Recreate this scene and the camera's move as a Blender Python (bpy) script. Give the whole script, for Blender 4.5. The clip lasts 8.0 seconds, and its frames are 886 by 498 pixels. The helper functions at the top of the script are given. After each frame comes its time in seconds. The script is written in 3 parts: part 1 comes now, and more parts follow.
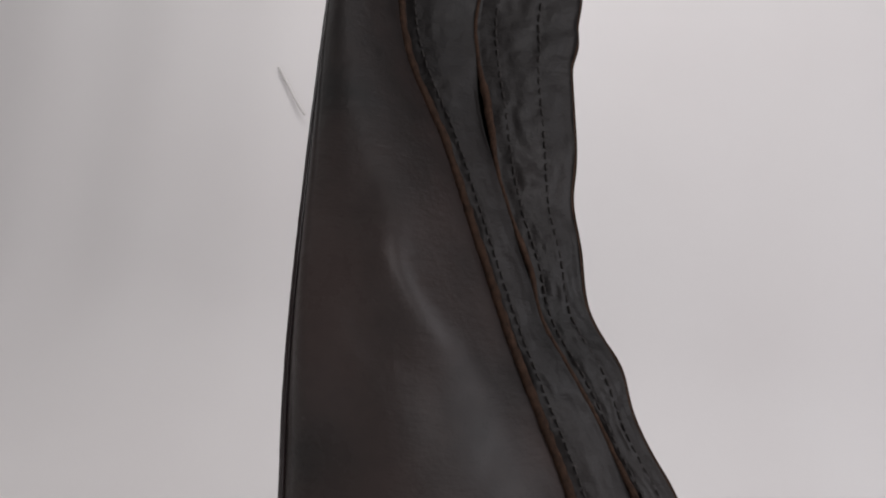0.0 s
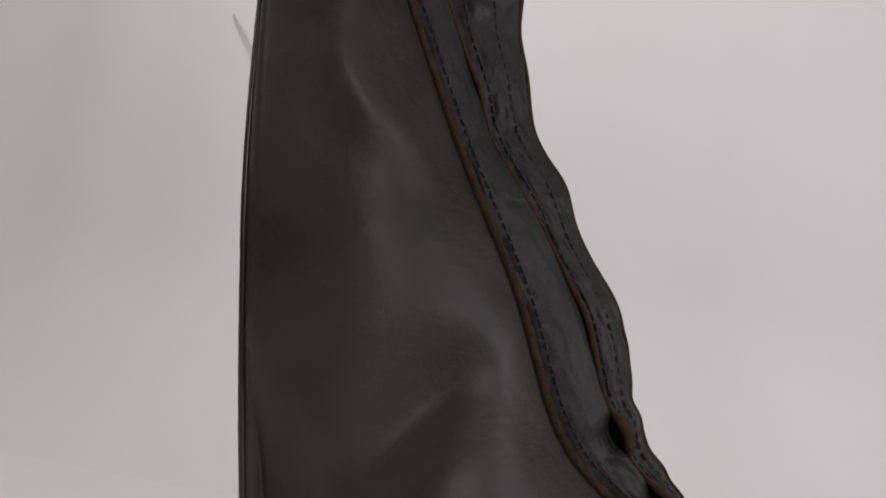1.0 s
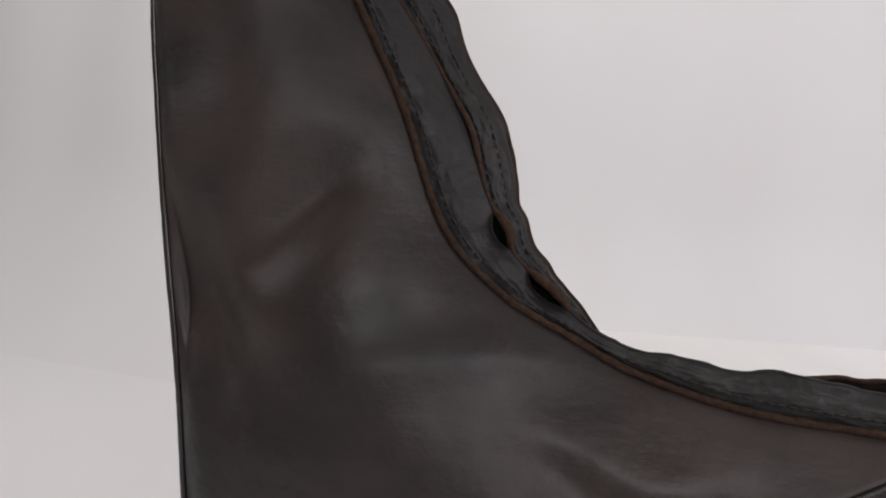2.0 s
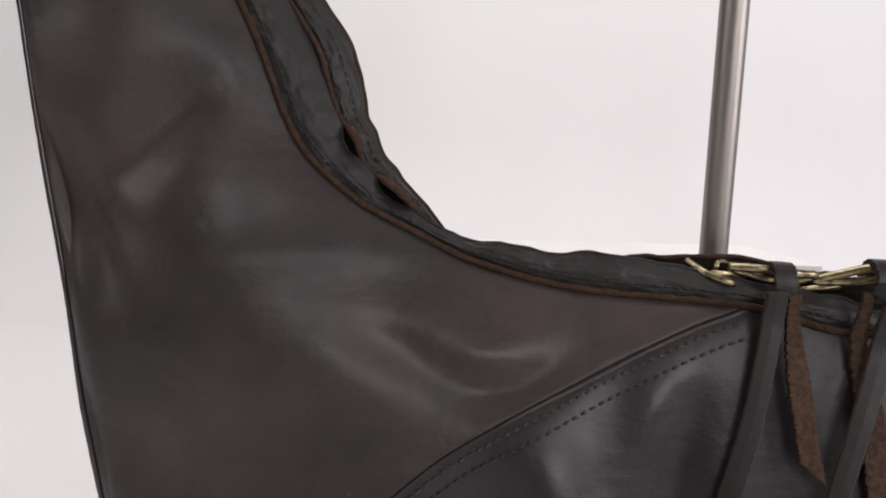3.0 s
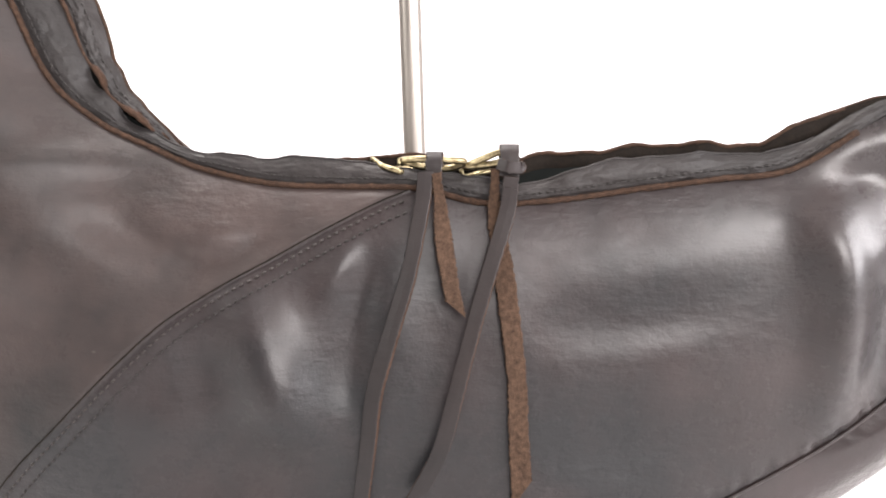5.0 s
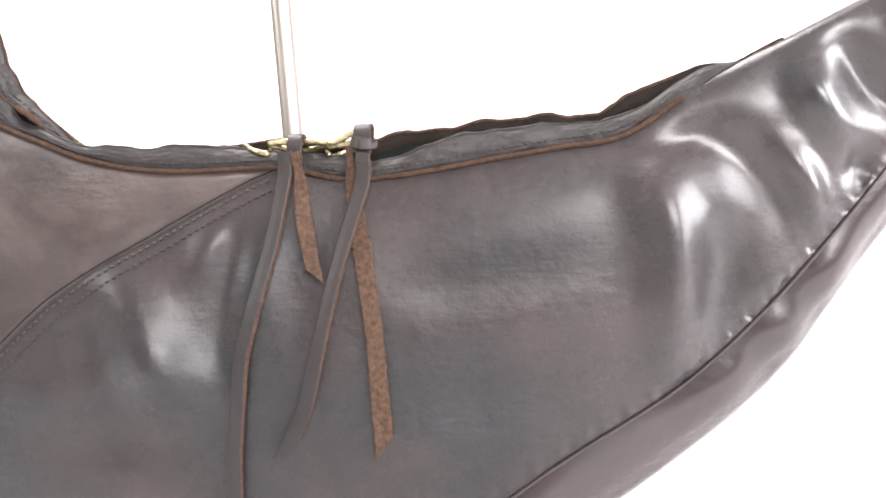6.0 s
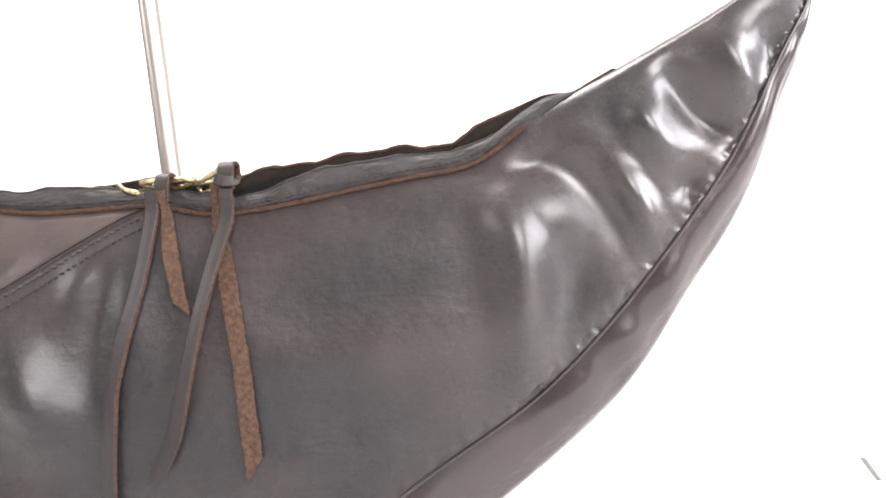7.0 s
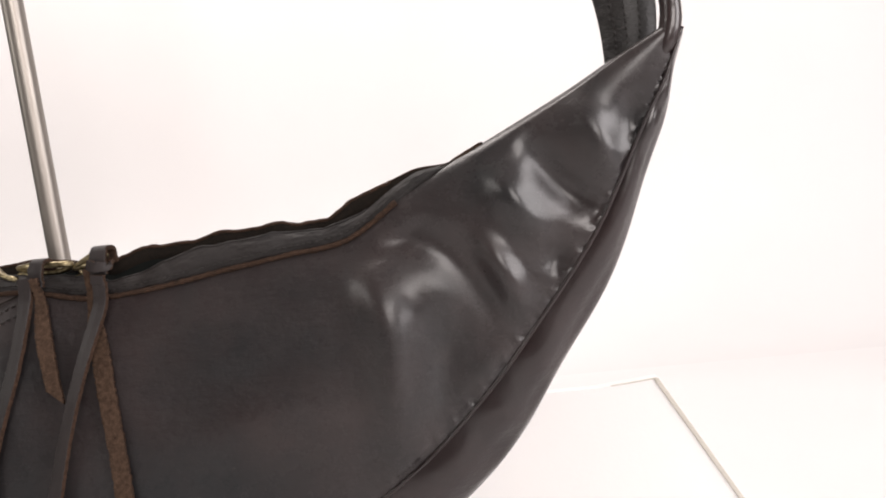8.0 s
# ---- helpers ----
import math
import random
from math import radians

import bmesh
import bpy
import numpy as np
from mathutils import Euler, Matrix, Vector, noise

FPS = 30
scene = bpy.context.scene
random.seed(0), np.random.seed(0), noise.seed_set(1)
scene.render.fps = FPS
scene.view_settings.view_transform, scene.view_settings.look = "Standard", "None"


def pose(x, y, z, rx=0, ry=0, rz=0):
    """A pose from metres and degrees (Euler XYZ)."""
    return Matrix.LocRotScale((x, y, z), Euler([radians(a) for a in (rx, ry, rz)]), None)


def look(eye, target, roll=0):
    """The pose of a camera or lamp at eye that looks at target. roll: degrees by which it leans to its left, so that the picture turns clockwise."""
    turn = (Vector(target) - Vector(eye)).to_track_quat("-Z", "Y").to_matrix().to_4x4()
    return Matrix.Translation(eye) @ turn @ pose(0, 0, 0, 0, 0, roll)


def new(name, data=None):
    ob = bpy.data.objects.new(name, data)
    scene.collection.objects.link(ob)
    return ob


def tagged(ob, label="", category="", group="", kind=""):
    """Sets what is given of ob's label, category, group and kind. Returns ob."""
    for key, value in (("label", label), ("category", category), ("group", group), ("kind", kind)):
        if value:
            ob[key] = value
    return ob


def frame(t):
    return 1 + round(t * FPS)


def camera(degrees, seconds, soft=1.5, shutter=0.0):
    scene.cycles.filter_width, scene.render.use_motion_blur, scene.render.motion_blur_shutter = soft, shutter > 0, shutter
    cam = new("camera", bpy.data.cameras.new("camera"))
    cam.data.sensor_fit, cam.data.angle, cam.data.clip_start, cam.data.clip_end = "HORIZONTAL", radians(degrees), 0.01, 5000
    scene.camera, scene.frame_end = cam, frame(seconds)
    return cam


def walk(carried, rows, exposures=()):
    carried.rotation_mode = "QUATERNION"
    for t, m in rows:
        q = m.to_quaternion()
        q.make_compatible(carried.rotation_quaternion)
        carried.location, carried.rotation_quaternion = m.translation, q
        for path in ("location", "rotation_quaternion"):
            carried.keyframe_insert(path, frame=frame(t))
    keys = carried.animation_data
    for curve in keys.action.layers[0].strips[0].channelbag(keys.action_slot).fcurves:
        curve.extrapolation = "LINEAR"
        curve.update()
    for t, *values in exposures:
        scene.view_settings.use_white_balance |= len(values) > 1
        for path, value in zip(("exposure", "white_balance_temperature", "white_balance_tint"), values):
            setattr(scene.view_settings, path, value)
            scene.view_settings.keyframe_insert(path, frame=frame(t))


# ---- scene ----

cam = camera(66.0, 8.0, soft=1.9)
PATH = [
    (0, (-0.0486, -0.1777, 0.3213), (-0.1367, 0.3135, 0.3524), 8.94),
    (0.5, (-0.0443, -0.1786, 0.3027), (-0.1131, 0.3160, 0.3274), 8.34),
    (1, (-0.0393, -0.1826, 0.2809), (-0.0977, 0.3136, 0.2979), 8.31),
    (1.5, (-0.0167, -0.1886, 0.2697), (-0.0874, 0.3060, 0.2521), 7.48),
    (2, (0.0117, -0.1965, 0.2521), (-0.0818, 0.2936, 0.2203), 5.94),
    (3.5, (0.0701, -0.2312, 0.2378), (0.0256, 0.2614, 0.1649), 2.37),
    (4, (0.0970, -0.2437, 0.2256), (0.0543, 0.2494, 0.1550), 1.57),
    (4.5, (0.1214, -0.2580, 0.2176), (0.0831, 0.2367, 0.1558), 1.11),
    (6, (0.2146, -0.2854, 0.1873), (0.1662, 0.2111, 0.1533), -2.04),
    (6.5, (0.2368, -0.2949, 0.1817), (0.1977, 0.2029, 0.1558), -3.46),
    (7, (0.2671, -0.2965, 0.1903), (0.2334, 0.2018, 0.1664), -4.23),
    (7.5, (0.2988, -0.2955, 0.2047), (0.2679, 0.2028, 0.1770), -5.26),
    (8, (0.3234, -0.2930, 0.2205), (0.2922, 0.2053, 0.1930), -6.05),
]
EXPOSURES = [(0.0, 0.20, 6450, 14), (1.0, 0.14, 6450, 14), (2.1, 0.42, 6450, 13.5), (3.4, 1.00, 6500, 14.5), (4.5, 1.98, 6700, 14), (6.0, 2.95, 6500, 14), (7.0, 2.75, 6550, 14), (7.5, 1.88, 6680, 14.5), (8.0, 1.12, 6820, 15)]
walk(cam, [(t, look(eye, target, roll)) for t, eye, target, roll in PATH], EXPOSURES)

# ---------------------------------------------------------------- light
world = bpy.data.worlds.new("room_light")
scene.world = world
world.use_nodes = True
world.node_tree.nodes["Background"].inputs["Color"].default_value = (0.9, 0.95, 1.0, 1)
world.node_tree.nodes["Background"].inputs["Strength"].default_value = 0.02


def area_lamp(name, eye, target, width, height, watts, color):
    data = bpy.data.lights.new(name, "AREA")
    data.shape, data.size, data.size_y, data.energy, data.color = "RECTANGLE", width, height, watts, color
    ob = new(name, data)
    ob.matrix_world = look(eye, target)
    return ob


# overhead fill with no visible fixture, added to brighten the backdrop more than the bag
area_lamp("backdrop_fill_light", (-0.20, 0.15, 1.56), (-0.1, 0.35, 0.2), 1.0, 0.5, 7.5, (1.0, 0.97, 0.94))
area_lamp("window_light", (0.90, -1.68, 0.95), (0.1, 0.3, 0.25), 1.0, 0.6, 8.5, (1.0, 0.985, 0.97))
area_lamp("side_window_light", (1.68, -0.55, 0.75), (0.0, 0.7, 0.3), 0.9, 0.9, 9.5, (0.98, 0.98, 1.0))
area_lamp("west_window_light", (-1.68, -1.0, 1.15), (0.0, 0.0, 0.2), 0.9, 0.8, 5.0, (0.98, 1.0, 0.97))

# ---------------------------------------------------------------- materials
def material(name, color, rough=0.5, metal=0.0, spec=0.5):
    m = bpy.data.materials.new(name)
    m.use_nodes = True
    b = m.node_tree.nodes["Principled BSDF"]
    b.inputs["Base Color"].default_value = (*color, 1)
    b.inputs["Roughness"].default_value = rough
    b.inputs["Metallic"].default_value = metal
    b.inputs["Specular IOR Level"].default_value = spec
    return m, m.node_tree.nodes, m.node_tree.links, b


def noise_node(nodes, links, scale, detail=4.0, rough=0.55, stretch=None):
    coord = nodes.new("ShaderNodeTexCoord")
    tex = nodes.new("ShaderNodeTexNoise")
    tex.inputs["Scale"].default_value, tex.inputs["Detail"].default_value, tex.inputs["Roughness"].default_value = scale, detail, rough
    if stretch:
        mapping = nodes.new("ShaderNodeMapping")
        mapping.inputs["Scale"].default_value = stretch
        links.new(coord.outputs["Object"], mapping.inputs["Vector"])
        links.new(mapping.outputs["Vector"], tex.inputs["Vector"])
    else:
        links.new(coord.outputs["Object"], tex.inputs["Vector"])
    return tex


def ramp(nodes, links, source, stops):
    r = nodes.new("ShaderNodeValToRGB")
    while len(r.color_ramp.elements) < len(stops):
        r.color_ramp.elements.new(0.5)
    for e, (at, c) in zip(r.color_ramp.elements, stops):
        e.position, e.color = at, (*c, 1)
    links.new(source, r.inputs["Fac"])
    return r


def bump(nodes, links, source, strength, distance, before=None):
    b = nodes.new("ShaderNodeBump")
    b.inputs["Strength"].default_value, b.inputs["Distance"].default_value = strength, distance
    links.new(source, b.inputs["Height"])
    if before:
        links.new(before.outputs["Normal"], b.inputs["Normal"])
    return b


def leather(name, cool, warm, rough_low, rough_high, grain=1.0, coat=0.0, gloss=0.2, polished=False):
    m, nodes, links, b = material(name, cool, 0.4, 0.0, 0.26)
    big = noise_node(nodes, links, 13, 5, 0.6)
    col = ramp(nodes, links, big.outputs["Fac"], [(0.36, cool), (0.64, warm)])
    # pale specks and short scuffs
    speck = nodes.new("ShaderNodeTexVoronoi")
    speck.inputs["Scale"].default_value = 75
    coord = nodes.new("ShaderNodeTexCoord")
    stretch = nodes.new("ShaderNodeMapping")
    stretch.inputs["Rotation"].default_value, stretch.inputs["Scale"].default_value = (0, 0.5, 0), (0.55, 1, 1)
    links.new(coord.outputs["Object"], stretch.inputs["Vector"])
    links.new(stretch.outputs["Vector"], speck.inputs["Vector"])
    mask = ramp(nodes, links, speck.outputs["Distance"], [(0.0, (0.5,) * 3), (0.045, (0,) * 3)])
    mix = nodes.new("ShaderNodeMixRGB")
    mix.inputs["Color2"].default_value = (0.10, 0.085, 0.08, 1)
    links.new(mask.outputs["Color"], mix.inputs["Fac"])
    links.new(col.outputs["Color"], mix.inputs["Color1"])
    links.new(mix.outputs["Color"], b.inputs["Base Color"])
    worn = noise_node(nodes, links, 21, 9, 0.74)
    rr = ramp(nodes, links, worn.outputs["Fac"], [(0.34, (rough_low,) * 3), (0.66, (rough_high,) * 3)])
    links.new(rr.outputs["Color"], b.inputs["Roughness"])
    rubbed = noise_node(nodes, links, 46, 8, 0.72)
    sheen = ramp(nodes, links, rubbed.outputs["Fac"], [(0.36, (gloss * 0.72,) * 3), (0.64, (gloss * 1.45,) * 3)])
    links.new(sheen.outputs["Color"], b.inputs["Coat Roughness"])
    b.inputs["Coat Weight"].default_value = coat
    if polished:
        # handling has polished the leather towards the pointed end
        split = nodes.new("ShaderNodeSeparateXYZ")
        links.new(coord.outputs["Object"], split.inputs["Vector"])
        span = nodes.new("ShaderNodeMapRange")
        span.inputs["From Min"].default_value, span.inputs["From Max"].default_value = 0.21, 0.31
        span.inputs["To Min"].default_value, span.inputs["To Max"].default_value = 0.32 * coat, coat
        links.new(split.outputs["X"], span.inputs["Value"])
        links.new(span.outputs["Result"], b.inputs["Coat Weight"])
    pores = nodes.new("ShaderNodeTexVoronoi")
    pores.inputs["Scale"].default_value = 900
    links.new(coord.outputs["Object"], pores.inputs["Vector"])
    first = bump(nodes, links, pores.outputs["Distance"], 0.10 * grain, 0.0004)
    crease = noise_node(nodes, links, 190, 7, 0.62)
    second = bump(nodes, links, crease.outputs["Fac"], 0.38 * grain, 0.001, first)
    soft = noise_node(nodes, links, 38, 3, 0.5)
    third = bump(nodes, links, soft.outputs["Fac"], 0.36 * grain, 0.004, second)
    # short slanting wrinkles
    fine = noise_node(nodes, links, 70, 6, 0.6, (1.0, 1.0, 3.2))
    fourth = bump(nodes, links, fine.outputs["Fac"], 0.22 * grain, 0.0022, third)
    links.new(fourth.outputs["Normal"], b.inputs["Normal"])
    return m


def suede(name, dark, light):
    m, nodes, links, b = material(name, dark, 0.9, 0.0, 0.15)
    big = noise_node(nodes, links, 520, 6, 0.75)
    col = ramp(nodes, links, big.outputs["Fac"], [(0.3, dark), (0.7, light)])
    links.new(col.outputs["Color"], b.inputs["Base Color"])
    nap = noise_node(nodes, links, 1500, 4, 0.7)
    links.new(bump(nodes, links, nap.outputs["Fac"], 0.6, 0.0008).outputs["Normal"], b.inputs["Normal"])
    return m


def white_sheet(name, color, rough=0.7, tint=(0.97, 0.96, 0.96)):
    m, nodes, links, b = material(name, color, rough, 0.0, 0.25)
    big = noise_node(nodes, links, 3.5, 4, 0.5)
    col = ramp(nodes, links, big.outputs["Fac"], [(0.25, tuple(a * k for a, k in zip(color, tint))), (0.75, color)])
    links.new(col.outputs["Color"], b.inputs["Base Color"])
    fine = noise_node(nodes, links, 300, 5, 0.6)
    links.new(bump(nodes, links, fine.outputs["Fac"], 0.15, 0.0006).outputs["Normal"], b.inputs["Normal"])
    return m


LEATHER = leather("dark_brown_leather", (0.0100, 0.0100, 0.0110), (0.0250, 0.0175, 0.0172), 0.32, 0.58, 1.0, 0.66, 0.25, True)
LEATHER_WARM = leather("matt_brown_leather", (0.0085, 0.0084, 0.0083), (0.0400, 0.0280, 0.0256), 0.36, 0.60, 0.9, 0.14, 0.30)
GUSSET = leather("reddish_brown_leather", (0.0098, 0.0062, 0.0064), (0.021, 0.0122, 0.0122), 0.28, 0.44, 0.8, 0.75, 0.17)
BAND = leather("band_leather", (0.0110, 0.0103, 0.0103), (0.0210, 0.0174, 0.0168), 0.44, 0.64, 1.6, 0.10, 0.3)
STRAP = leather("worn_strap_leather", (0.0085, 0.0085, 0.0085), (0.020, 0.0175, 0.0165), 0.35, 0.6, 3.0, 0.15, 0.25)
LACE = leather("lace_leather", (0.014, 0.0118, 0.0118), (0.024, 0.0185, 0.0180), 0.40, 0.55, 0.5, 0.05, 0.3)
RAW = suede("raw_leather_edge", (0.016, 0.010, 0.0075), (0.068, 0.038, 0.025))
CUT = suede("cut_lace_edge", (0.020, 0.012, 0.009), (0.080, 0.045, 0.030))
SUEDE = suede("brown_suede", (0.020, 0.0120, 0.0085), (0.092, 0.055, 0.036))
# lining colour lowered to hold the shade inside the opening
LINING = suede("dark_lining", (0.006, 0.005, 0.004), (0.016, 0.011, 0.008))
THREAD = material("dark_thread", (0.012, 0.009, 0.008), 0.7)[0]
THREAD_BROWN = material("brown_thread", (0.022, 0.016, 0.014), 0.6)[0]
# tape colour likewise includes the shade between the lips
TAPE = material("zip_tape", (0.006, 0.007, 0.0065), 0.95, 0.0, 0.08)[0]
WALL = white_sheet("white_backdrop_paint", (0.76, 0.75, 0.75))
FLOOR = white_sheet("white_table_laminate", (0.78, 0.77, 0.77), 0.6)
BOARD = white_sheet("white_foam_board", (0.86, 0.85, 0.84), 0.6)
# unseen room surfaces, kept dim to give the leather's reflections contrast
ROOM = white_sheet("unseen_room_grey", (0.20, 0.195, 0.19))
# tone of the shadowed gap along the board's edge
TAN = material("beige_edge_shade", (0.57, 0.54, 0.48), 0.7)[0]
CLIP = material("dark_green_tape", (0.10, 0.12, 0.11), 0.6)[0]
PENCIL = material("grey_scuff", (0.62, 0.61, 0.60), 0.8)[0]


def brass_material():
    m, nodes, links, b = material("worn_brass", (0.42, 0.33, 0.16), 0.32, 1.0)
    tex = noise_node(nodes, links, 400, 5, 0.6)
    col = ramp(nodes, links, tex.outputs["Fac"], [(0.3, (0.10, 0.075, 0.04)), (0.65, (0.45, 0.38, 0.23))])
    links.new(col.outputs["Color"], b.inputs["Base Color"])
    return m


def steel_material():
    m, nodes, links, b = material("brushed_steel", (0.29, 0.265, 0.24), 0.34, 1.0)
    tex = noise_node(nodes, links, 60, 5, 0.6, (30, 30, 1))
    rr = ramp(nodes, links, tex.outputs["Fac"], [(0.3, (0.36,) * 3), (0.7, (0.52,) * 3)])
    links.new(rr.outputs["Color"], b.inputs["Roughness"])
    return m


BRASS, STEEL = brass_material(), steel_material()


# ---------------------------------------------------------------- mesh helpers
def mesh_of(name, verts, faces, mats, smooth=True, indices=None):
    me = bpy.data.meshes.new(name)
    me.from_pydata([tuple(map(float, v)) for v in verts], [], faces)
    for m in mats if isinstance(mats, (list, tuple)) else [mats]:
        me.materials.append(m)
    me.polygons.foreach_set("use_smooth", [smooth] * len(me.polygons))
    if indices is not None:
        me.polygons.foreach_set("material_index", indices)
    me.update()
    return me


def part(name, me, parent, label=""):
    ob = new(name, me)
    ob.parent = parent
    if parent.parent:
        ob.matrix_parent_inverse = Matrix.Identity(4)
    return tagged(ob, label)


def bm_mesh(name, bm, mats, smooth=False):
    me = bpy.data.meshes.new(name)
    bm.to_mesh(me)
    bm.free()
    for m in mats if isinstance(mats, (list, tuple)) else [mats]:
        me.materials.append(m)
    me.polygons.foreach_set("use_smooth", [smooth] * len(me.polygons))
    return me


def box(name, lo, hi, mat, bevel=0.002, steps=2):
    bm = bmesh.new()
    size = [b - a for a, b in zip(lo, hi)]
    mid = [(a + b) / 2 for a, b in zip(lo, hi)]
    bmesh.ops.create_cube(bm, size=1, matrix=Matrix.Translation(mid) @ Matrix.Diagonal((*size, 1)))
    if bevel:
        bmesh.ops.bevel(bm, geom=bm.edges[:], offset=bevel, segments=steps, affect="EDGES", profile=0.5)
    return bm_mesh(name, bm, mat)


def spline(points, count, at=None):
    """A smooth curve through control points, evenly in their index."""
    p = np.array(points, float)
    p = np.vstack([2 * p[0] - p[1], p, 2 * p[-1] - p[-2]])
    u = np.linspace(0, len(points) - 1, count) if at is None else np.array(at, float)
    i = np.clip(u.astype(int), 0, len(points) - 2)
    f = (u - i)[:, None]
    a, b, c, d = p[i], p[i + 1], p[i + 2], p[i + 3]
    return 0.5 * (2 * b + (c - a) * f + (2 * a - 5 * b + 4 * c - d) * f ** 2 + (3 * b - a - 3 * c + d) * f ** 3)


def even(points, step):
    """The polyline resampled at even steps of length."""
    p = np.array(points, float)
    s = np.r_[0, np.cumsum(np.linalg.norm(np.diff(p, axis=0), axis=1))]
    n = max(2, int(s[-1] / step) + 1)
    q = np.linspace(0, s[-1], n)
    return np.stack([np.interp(q, s, p[:, k]) for k in range(p.shape[1])], 1)


def grid_faces(rows, cols, closed=False):
    out = []
    for i in range(rows - 1):
        for j in range(cols if closed else cols - 1):
            k = (j + 1) % cols
            out.append((i * cols + j, i * cols + k, (i + 1) * cols + k, (i + 1) * cols + j))
    return out


def frames_along(p):
    t = np.gradient(p, axis=0)
    t /= np.linalg.norm(t, axis=1)[:, None] + 1e-12
    up = np.array([0, -1.0, 0])
    side = np.cross(t, up)
    bad = np.linalg.norm(side, axis=1) < 1e-3
    side[bad] = (1, 0, 0)
    side /= np.linalg.norm(side, axis=1)[:, None]
    return t, side, np.cross(side, t)


def tube(name, points, radius, mat, sides=8, wobble=0.0, flat=1.0, seed=3):
    p = np.array(points, float)
    t, a, b = frames_along(p)
    rng = np.random.RandomState(seed)
    verts = []
    r = radius * np.ones(len(p)) if np.isscalar(radius) else np.array(radius)
    for i in range(len(p)):
        for j in range(sides):
            w = 2 * math.pi * j / sides
            k = r[i] * (1 + wobble * rng.uniform(-1, 1))
            verts.append(p[i] + k * math.cos(w) * a[i] + k * flat * math.sin(w) * b[i])
    faces = grid_faces(len(p), sides, True)
    faces.append(tuple(range(sides))[::-1])
    faces.append(tuple((len(p) - 1) * sides + j for j in range(sides)))
    return mesh_of(name, verts, faces, mat)


def ribbon(name, points, normals, width, thick, front, back, seed=1, fray=0.0003, skew=0.0):
    """A leather strip with a smooth face, a raw face and raw edges."""
    p, n = np.array(points, float), np.array(normals, float)
    t = np.gradient(p, axis=0)
    t /= np.linalg.norm(t, axis=1)[:, None]
    n -= (n * t).sum(1)[:, None] * t
    n /= np.linalg.norm(n, axis=1)[:, None]
    side = np.cross(t, n)
    rng = np.random.RandomState(seed)
    w = np.array(width) if not np.isscalar(width) else width * np.ones(len(p))
    verts = []
    for i in range(len(p)):
        l, r = (w[i] / 2 + fray * rng.uniform(-1, 1) for _ in range(2))
        for s, h in ((-l, 0.5), (-l * 0.9, 0.62), (0, 0.68), (r * 0.9, 0.62), (r, 0.5), (r, -0.5), (r * 0.9, -0.6), (0, -0.62), (-l * 0.9, -0.6), (-l, -0.5)):
            end = skew * s / w[i] * max(0.0, 1 - (len(p) - 1 - i) / (len(p) / 12))
            verts.append(p[i] + s * side[i] + h * thick * n[i] + end * t[i])
    m = 10
    faces = grid_faces(len(p), m, True)
    idx = [0 if (k % m) < 4 else 1 for k in range(len(faces))]
    faces += [tuple(range(m))[::-1], tuple((len(p) - 1) * m + j for j in range(m))]
    return mesh_of(name, verts, faces, [front, back], False, idx + [1, 1])


def stitches(name, points, normals, step, length, radius, mat, seed=5):
    """A row of short threads along a line, each pressed a little into the leather."""
    p, q = np.array(points, float), np.array(normals, float)
    for _ in range(6):
        p[1:-1] = 0.25 * p[:-2] + 0.5 * p[1:-1] + 0.25 * p[2:]
        q[1:-1] = 0.25 * q[:-2] + 0.5 * q[1:-1] + 0.25 * q[2:]
    run = np.r_[0, np.cumsum(np.linalg.norm(np.diff(p, axis=0), axis=1))]
    at = np.arange(0.5 * step, run[-1], step)
    pts = np.stack([np.interp(at, run, p[:, k]) for k in range(3)], 1)
    nrm = np.stack([np.interp(at, run, q[:, k]) for k in range(3)], 1)
    t = np.gradient(pts, axis=0)
    t /= np.linalg.norm(t, axis=1)[:, None]
    nrm = nrm / np.linalg.norm(nrm, axis=1)[:, None]
    side = np.cross(t, nrm)
    rng = np.random.RandomState(seed)
    verts, faces = [], []
    for i in range(len(pts)):
        d = t[i] + side[i] * rng.uniform(-0.12, 0.12)
        k = len(verts)
        for f, h in ((-0.5, -0.5), (-0.28, 0.35), (0.28, 0.35), (0.5, -0.5)):
            for j in range(5):
                w = 2 * math.pi * j / 5
                s = radius * (0.7 if abs(f) == 0.5 else 1)
                verts.append(pts[i] + f * length * d + (h * radius + s * math.sin(w)) * nrm[i] + s * math.cos(w) * side[i])
        for a in range(3):
            for j in range(5):
                faces.append((k + a * 5 + j, k + a * 5 + (j + 1) % 5, k + a * 5 + 5 + (j + 1) % 5, k + a * 5 + 5 + j))
    return mesh_of(name, verts, faces, mat)


